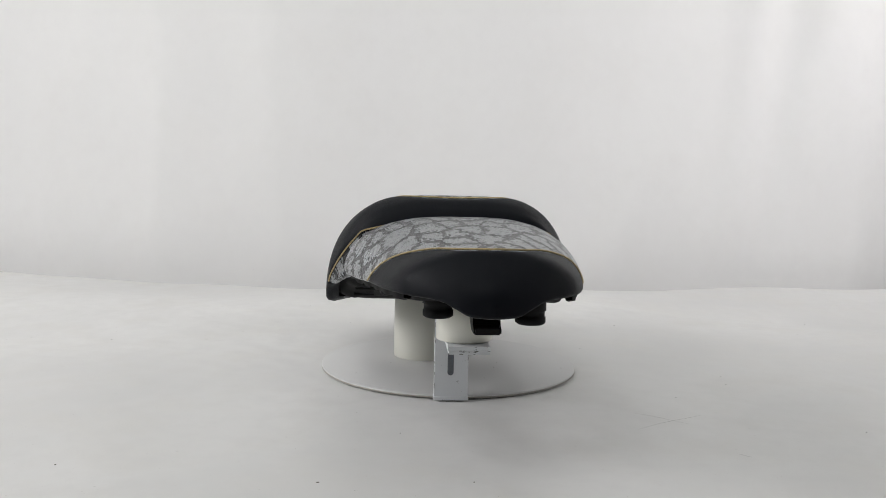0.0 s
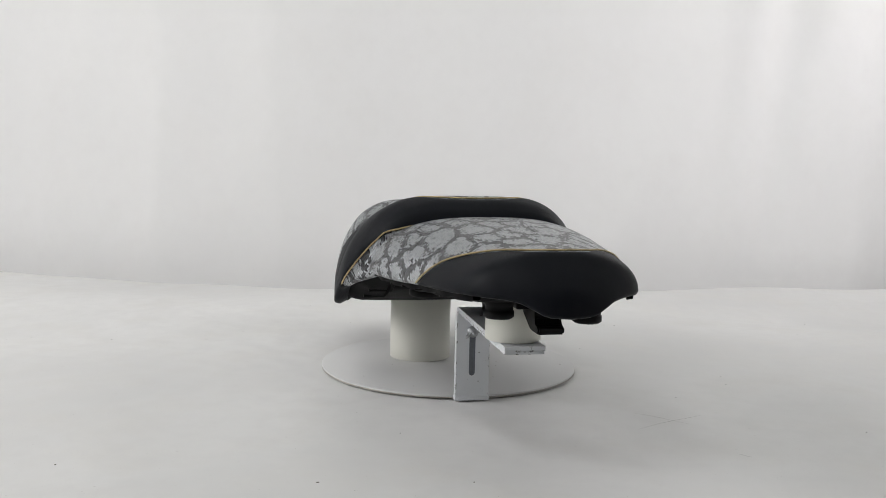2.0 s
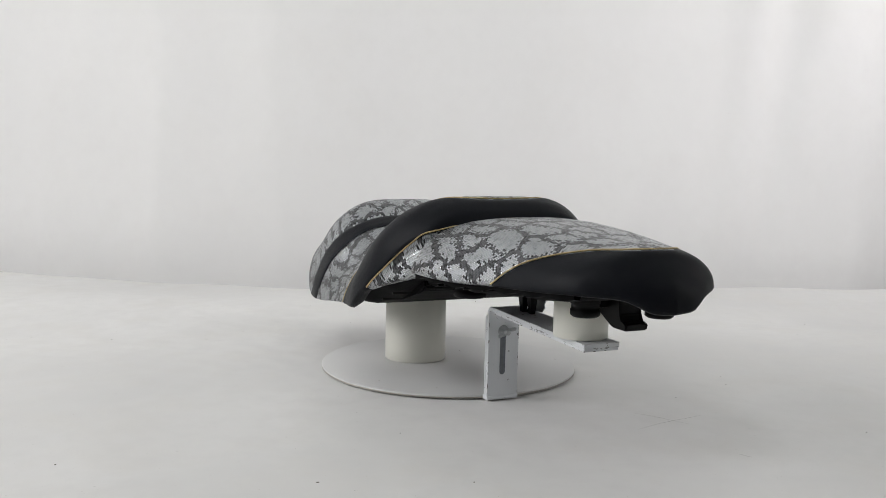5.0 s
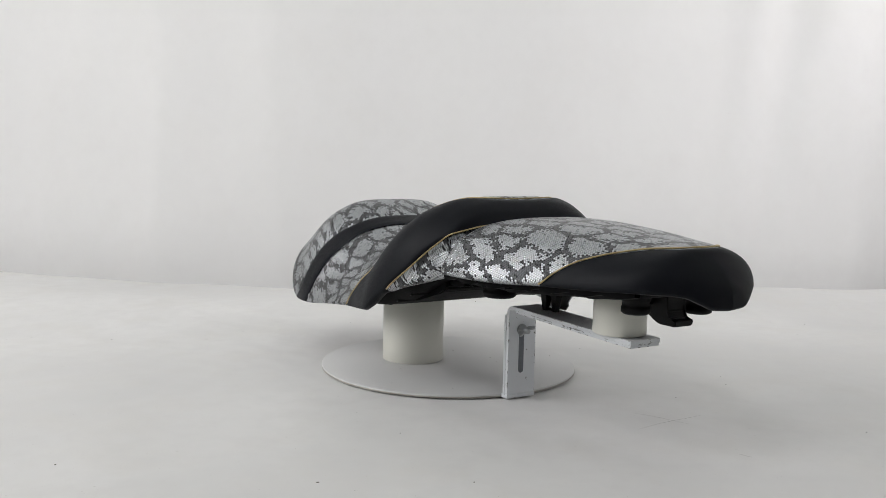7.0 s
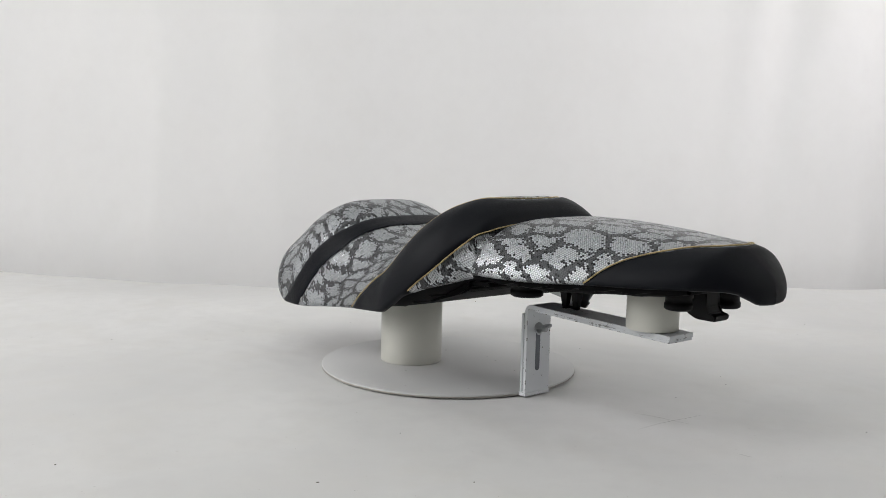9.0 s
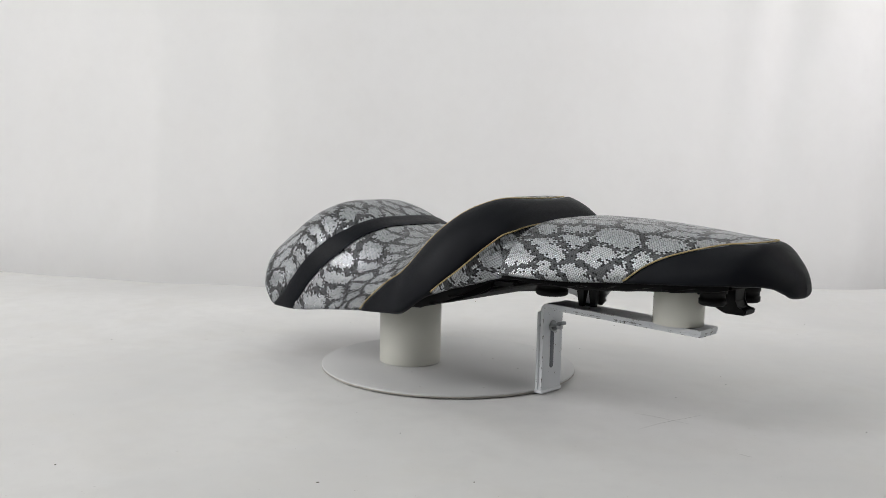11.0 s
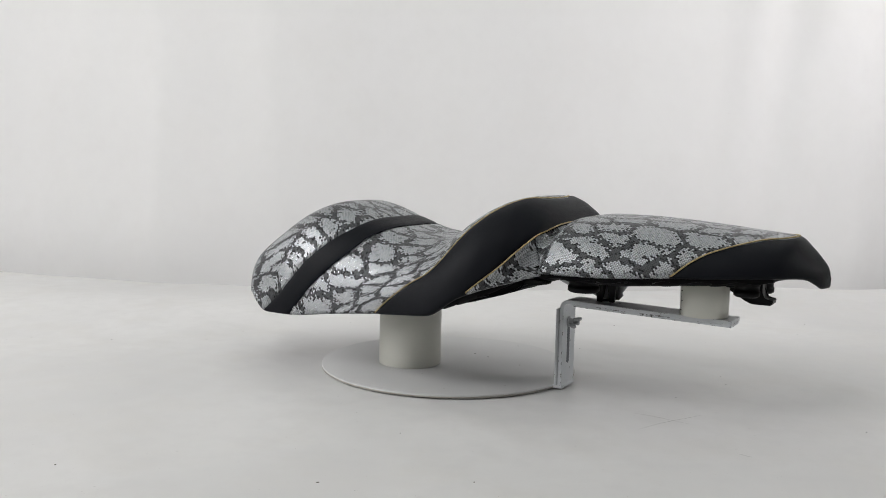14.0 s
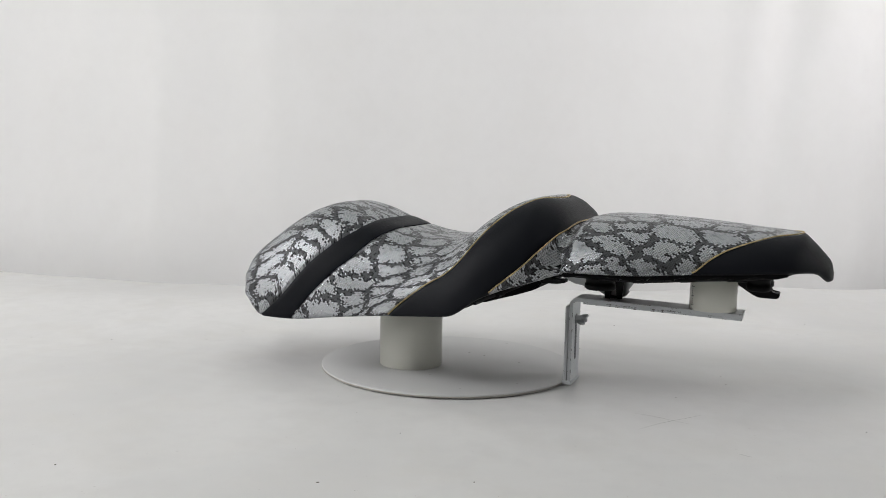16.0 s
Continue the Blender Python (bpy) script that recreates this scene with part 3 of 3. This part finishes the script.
def build_lint():
    """Tiny dark flecks and hair-thin crease marks lying on the floor sheet."""
    rng = random.Random(7)
    bm = bmesh.new()
    spots = [(-.233, .382), (-.043, -.273), (.395, .210), (.581, .355), (.023, -.390), (-.151, .258), (-.20, .31), (.26, .30), (.18, .12), (-.6, .1), (-.45, -.2), (.5, -.1), (.33, -.02), (-.1, -.4), (.05, -.48)]
    for k in range(26):
        spots.append((rng.uniform(-.9, .9), rng.uniform(-.55, .6)))
    for x, y in spots:
        if math.hypot(x, y) < .17:
            continue
        r = rng.uniform(.0003, .0009)
        z = floor_height(x, y) + .0004
        ring = [bm.verts.new((x + r * rng.uniform(.6, 1.3) * math.cos(a) * 1.5, y + r * rng.uniform(.6, 1.3) * math.sin(a), z)) for a in np.linspace(0, 2 * math.pi, 7)[:-1]]
        top = bm.verts.new((x, y, z + r * .7))
        for a, b in zip(ring, ring[1:] + ring[:1]):
            bm.faces.new((a, b, top))
    tagged(finish("floor_lint", bm, DIRT), "tiny dark flecks of lint scattered on the sheet", "lint", kind="stuff")
    bm = bmesh.new()
    for (x0, y0), (x1, y1) in (((.190, -.187), (.240, -.212)), ((.185, -.238), (.261, -.181)), ((.259, -.297), (.272, -.302))):
        n = 10
        side = Vector((y0 - y1, x1 - x0, 0)).normalized() * .0004
        last = None
        for i in range(n + 1):
            t = i / n
            x, y = x0 + (x1 - x0) * t, y0 + (y1 - y0) * t + .002 * math.sin(5 * t)
            c = Vector((x, y, floor_height(x, y) + .0006))
            thin = math.sin(math.pi * (0.08 + 0.84 * t))
            pair = [bm.verts.new(c + side * thin), bm.verts.new(c - side * thin)]
            if last:
                bm.faces.new((last[0], last[1], pair[1], pair[0]))
            last = pair
    tagged(finish("floor_creases", bm, CREASE), "thin grey scuff lines on the white sheet", "scuff", kind="stuff")


TABLE = build_turntable()
BIG_PIPE, SMALL_PIPE = build_pipes()
build_lint()


# ---- motions ----
def motions():
    def about_axis(ob, m):
        rows = []
        for k in range(33):
            t = k * 0.5
            rows.append((t, pose(0, 0, 0, 0, 0, TURN_START + SEAT_YAW + TURN_RATE * t) @ m))
        walk(ob, rows)

    about_axis(TABLE, Matrix())
    about_axis(SEAT, Matrix())
    about_axis(BIG_PIPE, pose(-.0376, -.0289, 0))
    about_axis(SMALL_PIPE, pose(.3105, -.0107, .1115))


motions()
